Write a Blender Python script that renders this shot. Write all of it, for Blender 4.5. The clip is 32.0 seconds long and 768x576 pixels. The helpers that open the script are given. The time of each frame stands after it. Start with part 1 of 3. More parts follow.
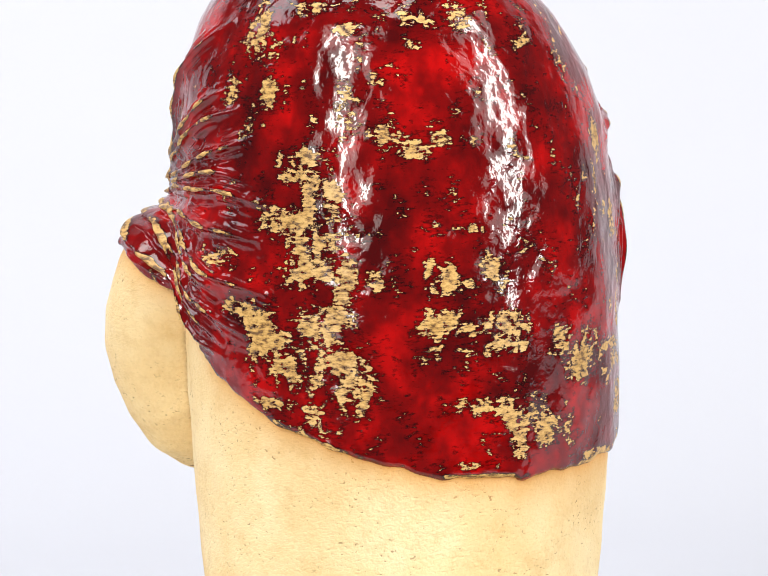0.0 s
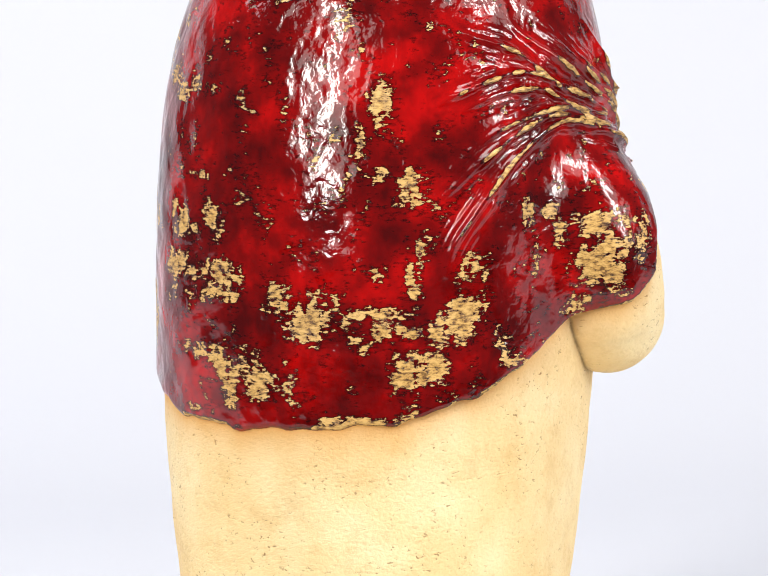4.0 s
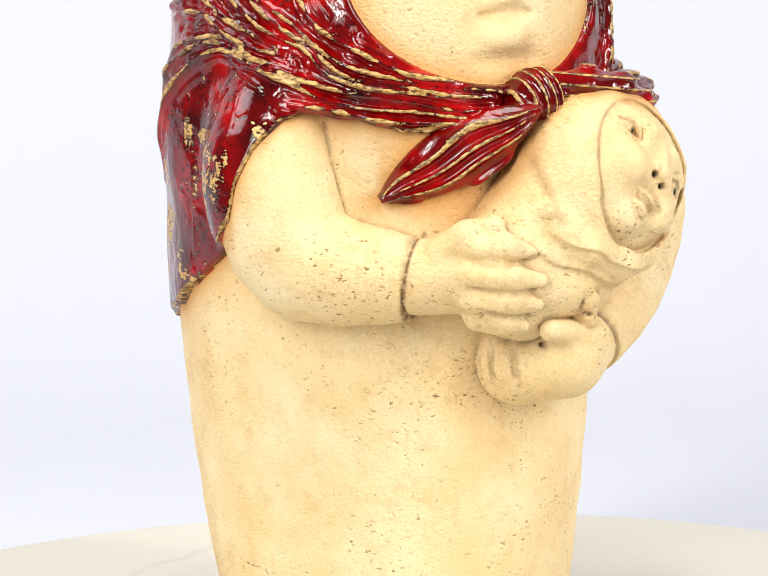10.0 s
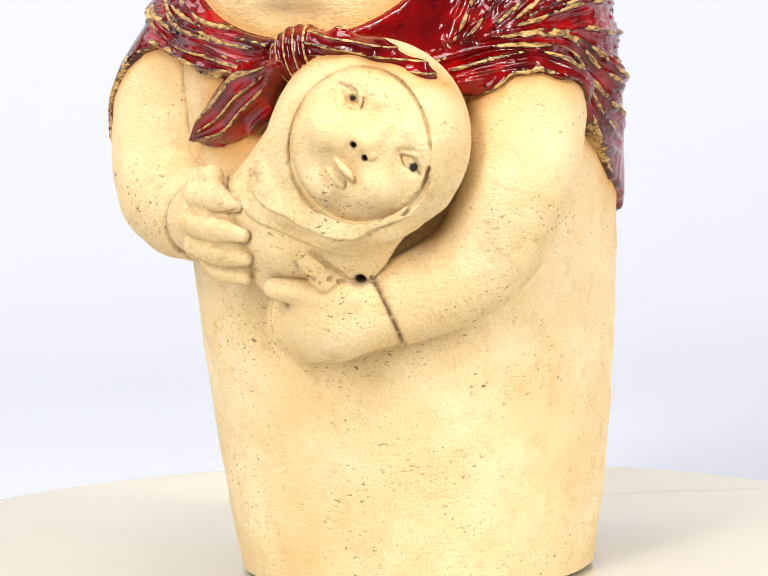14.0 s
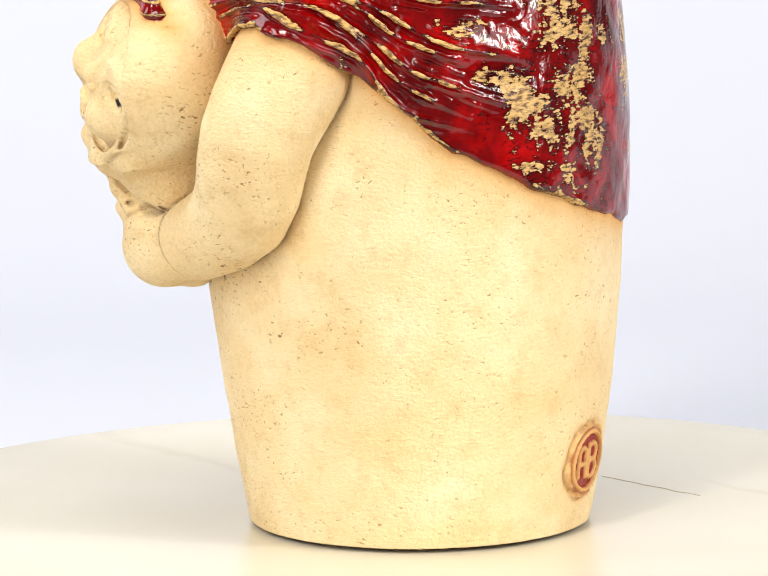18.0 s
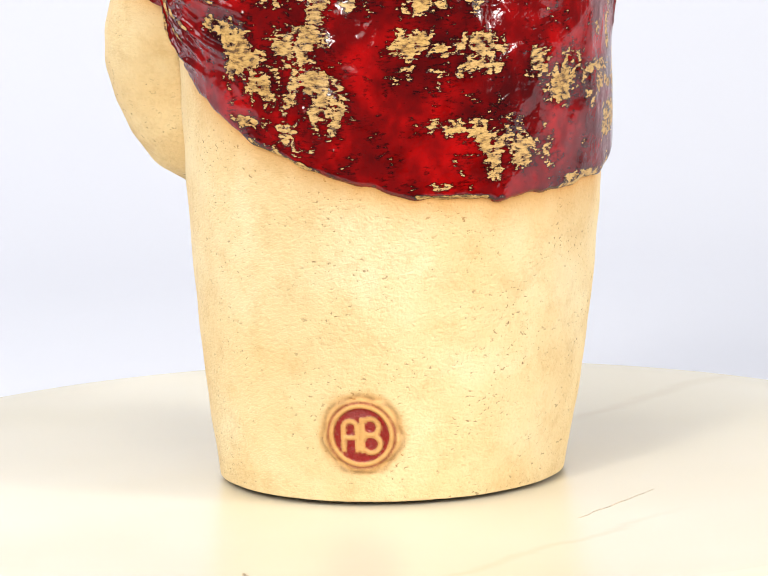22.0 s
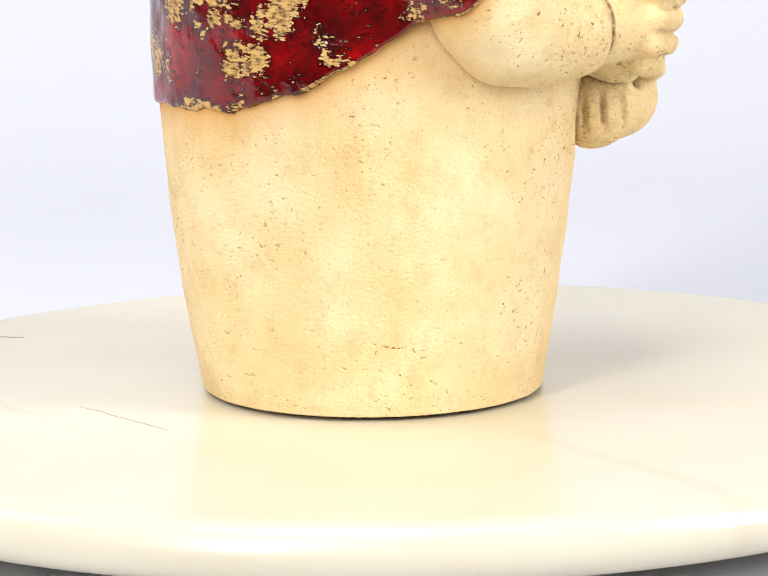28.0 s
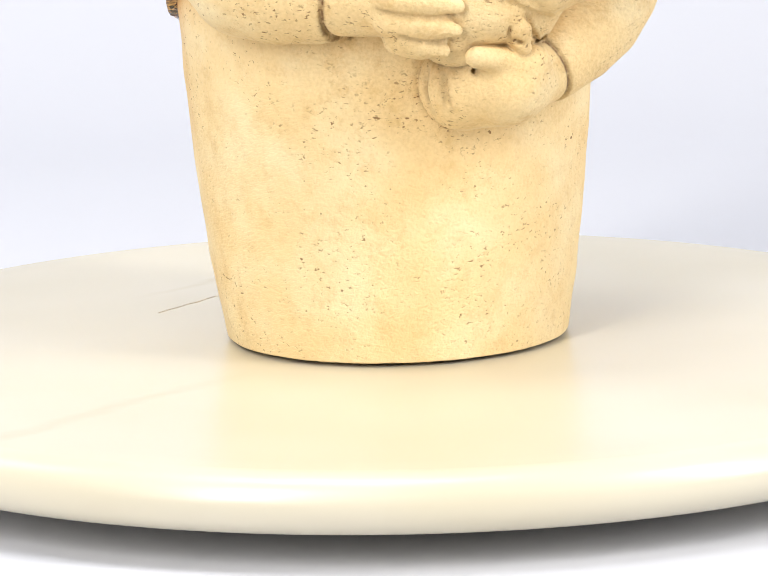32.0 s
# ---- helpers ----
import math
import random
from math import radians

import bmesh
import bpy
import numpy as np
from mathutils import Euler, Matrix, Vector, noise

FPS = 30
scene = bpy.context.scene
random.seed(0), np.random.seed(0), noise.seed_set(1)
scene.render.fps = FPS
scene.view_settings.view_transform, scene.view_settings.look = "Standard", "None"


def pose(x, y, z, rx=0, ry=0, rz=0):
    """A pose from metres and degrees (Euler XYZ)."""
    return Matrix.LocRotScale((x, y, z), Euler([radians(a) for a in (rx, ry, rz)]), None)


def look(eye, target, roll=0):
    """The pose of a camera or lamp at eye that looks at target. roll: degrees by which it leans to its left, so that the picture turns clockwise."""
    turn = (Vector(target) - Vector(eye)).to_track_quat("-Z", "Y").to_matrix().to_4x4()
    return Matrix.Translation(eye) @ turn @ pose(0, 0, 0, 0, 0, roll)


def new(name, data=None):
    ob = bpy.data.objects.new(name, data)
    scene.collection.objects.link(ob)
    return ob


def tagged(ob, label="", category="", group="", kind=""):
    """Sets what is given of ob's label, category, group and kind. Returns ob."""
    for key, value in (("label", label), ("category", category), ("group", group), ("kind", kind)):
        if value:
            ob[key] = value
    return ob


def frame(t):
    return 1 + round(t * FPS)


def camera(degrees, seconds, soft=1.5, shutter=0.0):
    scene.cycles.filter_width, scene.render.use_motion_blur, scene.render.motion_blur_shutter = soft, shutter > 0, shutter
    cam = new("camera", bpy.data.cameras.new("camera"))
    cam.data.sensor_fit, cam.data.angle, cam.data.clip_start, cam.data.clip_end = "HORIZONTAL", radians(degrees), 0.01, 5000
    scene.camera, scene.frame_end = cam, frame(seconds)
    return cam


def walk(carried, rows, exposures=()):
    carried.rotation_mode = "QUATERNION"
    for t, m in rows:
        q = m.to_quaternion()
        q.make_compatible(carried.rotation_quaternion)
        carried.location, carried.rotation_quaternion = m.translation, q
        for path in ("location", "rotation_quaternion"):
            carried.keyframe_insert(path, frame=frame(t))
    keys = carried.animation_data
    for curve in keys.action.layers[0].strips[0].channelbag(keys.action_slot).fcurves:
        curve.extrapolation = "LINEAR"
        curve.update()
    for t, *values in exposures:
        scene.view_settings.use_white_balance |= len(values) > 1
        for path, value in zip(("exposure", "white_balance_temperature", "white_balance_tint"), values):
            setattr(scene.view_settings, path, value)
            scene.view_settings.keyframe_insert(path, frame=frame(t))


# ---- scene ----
# ---- camera ----
TILT = [(0, 6.33), (3, 6.76), (6, 7.18), (9, 7.62), (13, 8.18), (17, 8.75), (20, 9.17), (24, 9.74), (26, 10.02), (29, 10.46), (32, 10.88)]
EYE = Vector((0.0, -1.6, 0.3530))
cam = camera(8.548, 32.0, soft=0.9)


def aim(down):
    """The camera's pose when it looks down by that many degrees."""
    a = radians(down)
    return look(EYE, EYE + Vector((-0.0018, math.cos(a), -math.sin(a))), -1.05)


walk(cam, [(t, aim(a)) for t, a in TILT])

# turn of the turntable in degrees, clockwise seen from above
TURN = [
    (0, 210.0), (0.5, 201.3), (1, 190.7), (1.5, 182.2), (2, 173.5), (2.5, 165.2), (3, 154.9), (3.5, 146.0),
    (5.5, 110.0), (6, 101.2), (6.5, 93.3), (7, 84.1), (7.5, 76.5), (8, 68.7), (8.5, 60.9), (9, 52.5),
    (9.5, 45.2), (10, 38.0), (10.5, 30.8), (11, 22.8), (11.5, 15.3), (12, 8.1), (12.5, 1.0), (13, -7.4),
    (13.5, -14.7), (14, -21.6), (14.5, -29.1), (16.5, -59.4), (17, -67.1), (17.5, -75.2), (18, -84.4), (18.5, -92.5),
    (19, -101.1), (19.5, -109.7), (20, -119.2), (20.5, -127.4), (21, -136.5), (21.5, -145.3), (22, -155.5), (22.5, -164.8),
    (23, -174.0), (23.5, -183.1), (24, -194.1), (24.5, -203.2), (25, -211.8), (25.5, -220.8), (26, -231.5), (26.5, -240.4),
    (28.5, -276.5), (29, -285.4), (29.5, -294.1), (30, -304.1), (30.5, -313.3), (31, -321.7), (31.5, -329.7), (32, -338.2),
]


# ---- light ----
world = bpy.data.worlds.new("studio_air")
scene.world = world
world.use_nodes = True
bg = world.node_tree.nodes["Background"]
bg.inputs[0].default_value = (0.86, 0.90, 1.0, 1)
bg.inputs[1].default_value = 0.12


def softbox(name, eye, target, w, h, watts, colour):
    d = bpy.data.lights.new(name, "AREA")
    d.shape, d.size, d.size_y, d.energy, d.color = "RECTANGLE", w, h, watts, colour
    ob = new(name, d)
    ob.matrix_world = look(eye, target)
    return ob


softbox("softbox_left", (-0.76, -1.56, 0.98), (0, 0, 0.15), 0.80, 1.5, 13, (1.0, 0.96, 0.90))
# extra strip lamp added before the softbox for whiter glints on the glaze
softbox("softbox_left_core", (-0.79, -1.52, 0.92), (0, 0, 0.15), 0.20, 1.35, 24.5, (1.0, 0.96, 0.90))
softbox("softbox_right", (1.45, -0.78, 0.94), (0, 0, 0.15), 0.80, 1.5, 10.5, (1.0, 0.97, 0.93))
# the same added strip on the right, for the second glint
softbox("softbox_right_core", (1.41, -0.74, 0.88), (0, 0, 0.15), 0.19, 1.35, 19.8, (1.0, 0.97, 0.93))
softbox("softbox_top", (-0.15, -0.30, 1.75), (0, 0, 0.1), 0.9, 0.7, 16, (1.0, 0.98, 0.95))
# added fill lamp that brightens the lower left of the backdrop
softbox("backdrop_fill", (-1.2, 0.20, 1.2), (-0.62, 0.70, 0.0), 0.8, 0.6, 7.2, (0.92, 0.95, 1.0))
scene.view_settings.exposure = 0.0


# ---- materials ----
class Tree:
    """A small wrapper that makes node materials short to write."""

    def __init__(self, name):
        self.m = bpy.data.materials.new(name)
        self.m.use_nodes = True
        self.t = self.m.node_tree
        self.b = self.t.nodes["Principled BSDF"]

    def put(self, node, key, value):
        if isinstance(value, bpy.types.NodeSocket):
            self.t.links.new(value, node.inputs[key])
        elif value is not None:
            node.inputs[key].default_value = value

    def coords(self, scale=(1, 1, 1), kind="Object"):
        c = self.t.nodes.new("ShaderNodeTexCoord")
        n = self.t.nodes.new("ShaderNodeMapping")
        self.t.links.new(c.outputs[kind], n.inputs[0])
        n.inputs["Scale"].default_value = scale
        return n.outputs[0]

    def noise(self, vec, scale, detail=4.0, rough=0.55, warp=0.0):
        n = self.t.nodes.new("ShaderNodeTexNoise")
        self.put(n, "Vector", vec)
        self.put(n, "Scale", scale)
        self.put(n, "Detail", detail)
        self.put(n, "Roughness", rough)
        self.put(n, "Distortion", warp)
        return n.outputs["Fac"]

    def voronoi(self, vec, scale, feature="F1"):
        n = self.t.nodes.new("ShaderNodeTexVoronoi")
        n.feature = feature
        self.put(n, "Vector", vec)
        self.put(n, "Scale", scale)
        return n.outputs["Distance"]

    def math(self, op, a, b=None, c=None, clamp=False):
        n = self.t.nodes.new("ShaderNodeMath")
        n.operation, n.use_clamp = op, clamp
        for i, v in enumerate((a, b, c)):
            self.put(n, i, v)
        return n.outputs[0]

    def span(self, v, lo, hi, a=0.0, b=1.0, smooth=False):
        n = self.t.nodes.new("ShaderNodeMapRange")
        n.interpolation_type = "SMOOTHSTEP" if smooth else "LINEAR"
        for i, x in enumerate((v, lo, hi, a, b)):
            self.put(n, i, x)
        return n.outputs[0]

    def ramp(self, v, stops):
        n = self.t.nodes.new("ShaderNodeValToRGB")
        e = n.color_ramp.elements
        while len(e) < len(stops):
            e.new(0.5)
        for el, (p, c) in zip(e, stops):
            el.position, el.color = p, (*c, 1)
        self.put(n, 0, v)
        return n.outputs[0]

    def mix(self, f, a, b, op="MIX"):
        n = self.t.nodes.new("ShaderNodeMix")
        n.data_type, n.blend_type = "RGBA", op
        self.put(n, 0, f)
        for k, v in ((6, a), (7, b)):
            self.put(n, k, (*v, 1) if isinstance(v, tuple) else v)
        return n.outputs[2]

    def attr(self, name):
        n = self.t.nodes.new("ShaderNodeAttribute")
        n.attribute_name = name
        return n.outputs["Fac"]

    def bump(self, h, strength, dist, normal=None):
        n = self.t.nodes.new("ShaderNodeBump")
        self.put(n, "Strength", strength)
        self.put(n, "Distance", dist)
        self.put(n, "Height", h)
        self.put(n, "Normal", normal)
        return n.outputs[0]

    def set(self, **kw):
        for k, v in kw.items():
            self.put(self.b, k.replace("_", " "), v)
        return self.m


def stoneware():
    """Buff stoneware with a red glaze where the mesh says so, bare on ridges and rubbed patches."""
    k = Tree("glazed_stoneware")
    p = k.coords()
    # clay: warm mottling, rubbed-in brown, short drag marks and dark grog specks
    mott = k.noise(p, 38, 5)
    clay = k.ramp(mott, [(0.30, (0.79, 0.582, 0.294)), (0.50, (0.838, 0.660, 0.370)), (0.70, (0.876, 0.747, 0.474))])
    rub = k.math("MULTIPLY", k.span(k.noise(p, 110, 6, 0.75), 0.50, 0.66), k.span(k.attr("coarse"), 0, 1, 0.34, 0.52))
    clay = k.mix(rub, clay, (0.58, 0.36, 0.13))
    grain = k.noise(p, 900, 3)
    clay = k.mix(k.span(k.attr("coarse"), 0, 1, 0.14, 0.34), clay, k.ramp(grain, [(0.35, (0.52, 0.33, 0.12)), (0.62, (0.74, 0.53, 0.245))]))
    drag = k.noise(k.coords((1, 1, 1.75)), 520, 2.5, 0.6, 0.5)
    drag2 = k.noise(p, 48, 3)
    dm = k.math("MULTIPLY", k.span(k.math("ADD", drag, k.math("MULTIPLY", k.attr("coarse"), 0.022)), 0.622, 0.700), k.span(drag2, 0.42, 0.62))
    clay = k.mix(k.math("MULTIPLY", dm, 0.9), clay, (0.21, 0.10, 0.03))
    speck = k.span(k.voronoi(p, 250), 0.10, 0.04)
    sm = k.math("MULTIPLY", speck, k.span(k.noise(p, 120, 2), 0.54, 0.64))
    clay = k.mix(k.math("MULTIPLY", sm, 0.65), clay, (0.11, 0.05, 0.018))
    # iron flashing beside the glaze; stain in cuts, painted shade in creases and foot
    clay = k.mix(k.math("MULTIPLY", k.attr("flash"), 0.85), clay, (0.64, 0.29, 0.055))
    stain_shade = k.math("MULTIPLY", k.attr("stain_shade"), k.span(k.noise(p, 350, 3), 0.25, 0.55))
    clay = k.mix(stain_shade, clay, (0.13, 0.055, 0.018))
    clay = k.mix(k.attr("pupil_nostril"), clay, (0.012, 0.010, 0.010))
    clay = k.mix(k.attr("seal"), clay, (0.27, 0.007, 0.005))
    # glaze: red, thin and dark round the rubbed places
    n1 = k.noise(k.coords((1, 1, 0.75)), 150, 4, 0.6, 0.3)
    n2 = k.noise(k.coords((0.8, 0.8, 2.0)), 480, 4, 0.65)
    n3 = k.noise(p, 75, 2)
    val = k.math("ADD", k.math("MULTIPLY", n1, 0.42), k.math("MULTIPLY", n2, 0.36))
    val = k.math("ADD", val, k.math("MULTIPLY", n3, 0.22))
    streak = k.noise(k.coords((1, 1, 0.28)), 300, 3, 0.6)
    val = k.math("ADD", val, k.math("MULTIPLY", k.attr("bare"), k.span(streak, 0.3, 0.7, 0.05, 0.17)))
    val = k.math("SUBTRACT", val, k.math("MULTIPLY", k.attr("swell"), 0.07))
    crest = k.math("ADD", k.attr("ridge"), k.math("MULTIPLY", k.math("SUBTRACT", k.noise(p, 330, 3, 0.6), 0.5), 0.9))
    val = k.math("MAXIMUM", val, k.span(crest, 0.42, 0.76, 0.50, 0.62))
    deep = k.noise(p, 60, 3)
    red = k.ramp(k.math("ADD", k.math("MULTIPLY", deep, 0.75), k.math("MULTIPLY", n1, 0.25)), [(0.36, (0.060, 0.0006, 0.0008)), (0.50, (0.165, 0.0009, 0.0010)), (0.64, (0.40, 0.0018, 0.0018))])
    thin = k.ramp(val, [(0.515, (1, 1, 1)), (0.562, (0.36, 0.36, 0.36)), (0.592, (0.06, 0.06, 0.05))])
    red = k.mix(1.0, red, thin, "MULTIPLY")
    bm = k.span(val, 0.586, 0.606)
    col = k.mix(bm, red, k.ramp(n2, [(0.41, (0.13, 0.06, 0.018)), (0.49, (0.44, 0.25, 0.07)), (0.60, (0.63, 0.40, 0.135))]))
    gm = k.span(k.attr("glaze"), -0.15, 0.15)
    base = k.mix(gm, clay, col)
    wet = k.math("MULTIPLY", gm, k.math("SUBTRACT", 1.0, k.math("MULTIPLY", bm, 0.55)))
    wet = k.math("MAXIMUM", wet, k.math("MULTIPLY", k.attr("seal"), 0.9))
    rough = k.span(wet, 0, 1, 0.70, 0.07)
    fine = k.bump(k.math("ADD", k.math("MULTIPLY", grain, 0.4), k.math("MULTIPLY", drag, -0.45)), k.span(gm, 0, 1, 0.95, 0.02), 0.0010)
    wave = k.noise(k.coords((1, 1, 0.8)), 130, 1.5, 0.5, 0.3)
    rip = k.noise(p, 420, 2, 0.5, 0.5)
    high = k.math("ADD", k.math("ADD", wave, k.math("MULTIPLY", rip, 0.17)), k.math("MULTIPLY", bm, -0.11))
    lump = k.bump(high, k.math("MULTIPLY", gm, 0.40), 0.0022, fine)
    return k.set(Base_Color=base, Roughness=rough, Normal=lump, IOR=k.span(gm, 0, 1, 1.45, 1.53))


def plain(name, colour, rough, var=0.06, scale=12.0, bump=0.0, coat=0.0):
    k = Tree(name)
    n = k.noise(k.coords(), scale, 5)
    lo, hi = (tuple(c * (1 - var) for c in colour), tuple(min(1, c * (1 + var)) for c in colour))
    m = k.set(Base_Color=k.ramp(n, [(0.3, lo), (0.7, hi)]), Roughness=k.span(k.noise(k.coords(), scale * 3, 3), 0, 1, rough * 0.8, rough * 1.2), Coat_Weight=coat, Coat_Roughness=0.08)
    if bump:
        k.put(k.b, "Normal", k.bump(k.noise(k.coords(), scale * 40, 2), bump, 0.001))
    return m


CLAY = stoneware()
PAPER = plain("backdrop_paper", (0.605, 0.62, 0.68), 0.9, 0.01, 2.0, 0.05)


def stone():
    """Cream stone with faint brown bands that run through to the rim."""
    k = Tree("cream_stone")
    p = k.coords()
    n = k.noise(p, 12, 1.5)
    col = k.ramp(n, [(0.3, (0.605, 0.555, 0.425)), (0.55, (0.63, 0.585, 0.465)), (0.75, (0.65, 0.61, 0.50))])
    wav = k.math("MULTIPLY", k.math("SUBTRACT", k.noise(p, 30, 4), 0.5), 0.02)
    for (ax, ay), (bx, by), wide, amount in (((0.075, 0.165), (-0.045, 0.104), 0.004, 0.16), ((-0.20, -0.106), (-0.065, -0.034), 0.006, 0.14)):
        dx, dy = bx - ax, by - ay
        ln = math.hypot(dx, dy)
        s = k.t.nodes.new("ShaderNodeSeparateXYZ")
        k.t.links.new(p, s.inputs[0])
        x, y = k.math("SUBTRACT", s.outputs[0], ax), k.math("SUBTRACT", s.outputs[1], ay)
        along = k.math("ADD", k.math("MULTIPLY", x, dx / ln), k.math("MULTIPLY", y, dy / ln))
        off = k.math("ABSOLUTE", k.math("ADD", k.math("ADD", k.math("MULTIPLY", x, -dy / ln), k.math("MULTIPLY", y, dx / ln)), wav))
        m = k.math("MULTIPLY", k.span(off, wide, 0.0, smooth=True), k.math("MULTIPLY", k.span(along, -0.01, 0.01), k.span(along, ln + 0.01, ln - 0.03)))
        col = k.mix(k.math("MULTIPLY", m, amount), col, (0.40, 0.29, 0.17))
    return k.set(Base_Color=col, Roughness=0.27)


CREAM = stone()
VEIN = plain("brown_vein", (0.30, 0.22, 0.14), 0.4, 0.2, 200.0)
CRACK = plain("pale_crack", (0.46, 0.38, 0.27), 0.5, 0.3, 300.0)
CARPET = plain("grey_carpet", (0.16, 0.16, 0.165), 0.9, 0.1, 30.0, 0.2)
RUBBER = plain("dark_rubber", (0.03, 0.03, 0.03), 0.7)


# ---- mesh helpers ----
def mesh_ob(name, verts, faces, material, parent=None, smooth=True):
    me = bpy.data.meshes.new(name)
    me.from_pydata(verts, [], faces)
    if smooth:
        me.shade_smooth()
    me.materials.append(material)
    ob = new(name, me)
    ob.parent = parent
    return ob


def lathe(name, profile, steps, material, parent=None):
    """A closed turned form from (radius, height) pairs; a radius of 0 closes an end."""
    verts, faces, rings = [], [], []
    for r, z in profile:
        if r == 0:
            rings.append([len(verts)] * steps)
            verts.append((0, 0, z))
        else:
            rings.append(list(range(len(verts), len(verts) + steps)))
            verts += [(r * math.cos(2 * math.pi * i / steps), r * math.sin(2 * math.pi * i / steps), z) for i in range(steps)]
    for a, b in zip(rings, rings[1:]):
        for i in range(steps):
            j = (i + 1) % steps
            q = [a[i], a[j], b[j], b[i]]
            q = [v for n, v in enumerate(q) if v not in q[:n]]
            faces.append(q[::-1])
    return mesh_ob(name, verts, faces, material, parent)


# ---- setting: a white paper sweep ----
def paper_sweep():
    prof = [(-0.26, 0.0), (0.55, 0.0)]
    prof += [(0.55 + 0.5 * math.sin(a), 0.5 - 0.5 * math.cos(a)) for a in [math.pi / 2 * i / 16 for i in range(1, 17)]]
    prof += [(1.05, 2.4)]
    verts = [(x, y, z) for y, z in prof for x in (-1.5, 1.5)]
    verts += [(x, y + 0.004, z - 0.004) for y, z in prof for x in (-1.5, 1.5)]
    n = len(prof)
    faces = [(2 * i, 2 * i + 1, 2 * i + 3, 2 * i + 2) for i in range(n - 1)]
    faces += [(2 * n + 2 * i + 2, 2 * n + 2 * i + 3, 2 * n + 2 * i + 1, 2 * n + 2 * i) for i in range(n - 1)]
    ob = mesh_ob("backdrop", verts, faces, PAPER)
    tagged(ob, "seamless white paper sweep behind the turntable", "backdrop", kind="structure")


def studio_floor():
    verts = [(x, y, z) for z in (-0.74, -0.78) for x, y in ((-3, -3), (3, -3), (3, 2), (-3, 2))]
    ob = mesh_ob("floor", verts, [(0, 1, 2, 3), (7, 6, 5, 4), (0, 4, 5, 1), (1, 5, 6, 2), (2, 6, 7, 3), (3, 7, 4, 0)], CARPET, None, False)
    tagged(ob, "plain grey studio floor below the paper sweep", "floor", kind="structure")


paper_sweep()
studio_floor()

# ---- turntable ----
TOP = 0.0293  # height of its upper face
FLAT, LIP = 0.1867, 0.0094


def turntable():
    root = new("turntable")
    prof = [(0, TOP), (0.06, TOP), (0.13, TOP), (FLAT - 0.01, TOP), (FLAT, TOP)]
    prof += [(FLAT + LIP * math.sin(a), TOP - LIP + LIP * math.cos(a)) for a in [math.pi * i / 20 for i in range(1, 20)]]
    prof += [(FLAT, TOP - 2 * LIP), (0.1, TOP - 2 * LIP), (0, TOP - 2 * LIP)]
    disc = lathe("disc", prof, 192, CREAM, root)
    # a crack, a dark vein that reaches the edge and a small chip stain
    for (x0, y0), (x1, y1), w in (((-0.054, 0.073), (-0.014, 0.100), 0.0006), ((0.185, 0.004), (0.150, -0.019), 0.0024), ((0.1035, 0.120), (0.1065, 0.128), 0.0012)):
        n, up, lo_ = 14, [], []
        for i in range(n + 1):
            t = i / n
            half = w * (0.15 + math.sin(math.pi * min(1, 0.08 + t * 0.9)) ** 1.5) * random.uniform(0.35, 1.0) * 0.5
            x, y = x0 + (x1 - x0) * t + random.uniform(-1, 1) * 0.0006, y0 + (y1 - y0) * t + random.uniform(-1, 1) * 0.0006
            ln = math.hypot(x1 - x0, y1 - y0)
            nx, ny = -(y1 - y0) / ln, (x1 - x0) / ln
            up.append((x + nx * half, y + ny * half, TOP + 0.00012))
            lo_.append((x - nx * half, y - ny * half, TOP + 0.00012))
        m = n + 1
        verts = up + lo_ + [(a, b, TOP - 0.0002) for a, b, _ in up + lo_]
        faces = [(i, m + i, m + i + 1, i + 1) for i in range(n)]
        faces += [(i, i + 1, 2 * m + i + 1, 2 * m + i) for i in range(n)] + [(m + i + 1, m + i, 3 * m + i, 3 * m + i + 1) for i in range(n)]
        thin = w < 0.001
        mesh_ob("vein", verts, faces, CRACK if thin else VEIN, root, False)["label"] = "hairline brown crack" if thin else "dark brown vein"
    tagged(root, "round cream stone turntable disc with faint brown veins", "turntable")
    return root


def motor_plinth():
    ob = lathe("motor_plinth", [(0, TOP - 2 * LIP), (0.09, TOP - 2 * LIP), (0.1, TOP - 2 * LIP - 0.004), (0.1, 0.002), (0.097, 0.0), (0, 0.0)], 64, RUBBER)
    tagged(ob, "dark rubber motor plinth under the turntable disc", "plinth")


table = turntable()
motor_plinth()

# ---- figure: modelled as a distance field in millimetres, front towards -y ----
HEM_A = [-180, -155, -137, -116, -104, -97, -90, -77, -72, -70.5, -67.5, -63, -56, -46, -35, -20, 0, 20, 36, 42.5, 49, 55, 66, 78, 90, 100, 112, 125, 138, 153, 161, 180]
HEM_Z = [94.6, 95.5, 97.0, 104.3, 111.4, 116.2, 122.3, 129.5, 137, 147, 158, 166, 168, 165, 161.5, 163, 164, 162, 158, 156, 163, 164.5, 159, 147, 134.5, 125, 118, 110, 104.3, 98.5, 96.3, 95]


def v3(*a):
    return np.array(a, np.float32)


def smin(a, b, k):
    h = np.clip(0.5 + 0.5 * (b - a) / k, 0, 1)
    return b + (a - b) * h - k * h * (1 - h)


def smax(a, b, k):
    return -smin(-a, -b, k)


def step(lo, hi, x):
    t = np.clip((x - lo) / (hi - lo), 0, 1).astype(np.float32)
    return t * t * (3 - 2 * t)


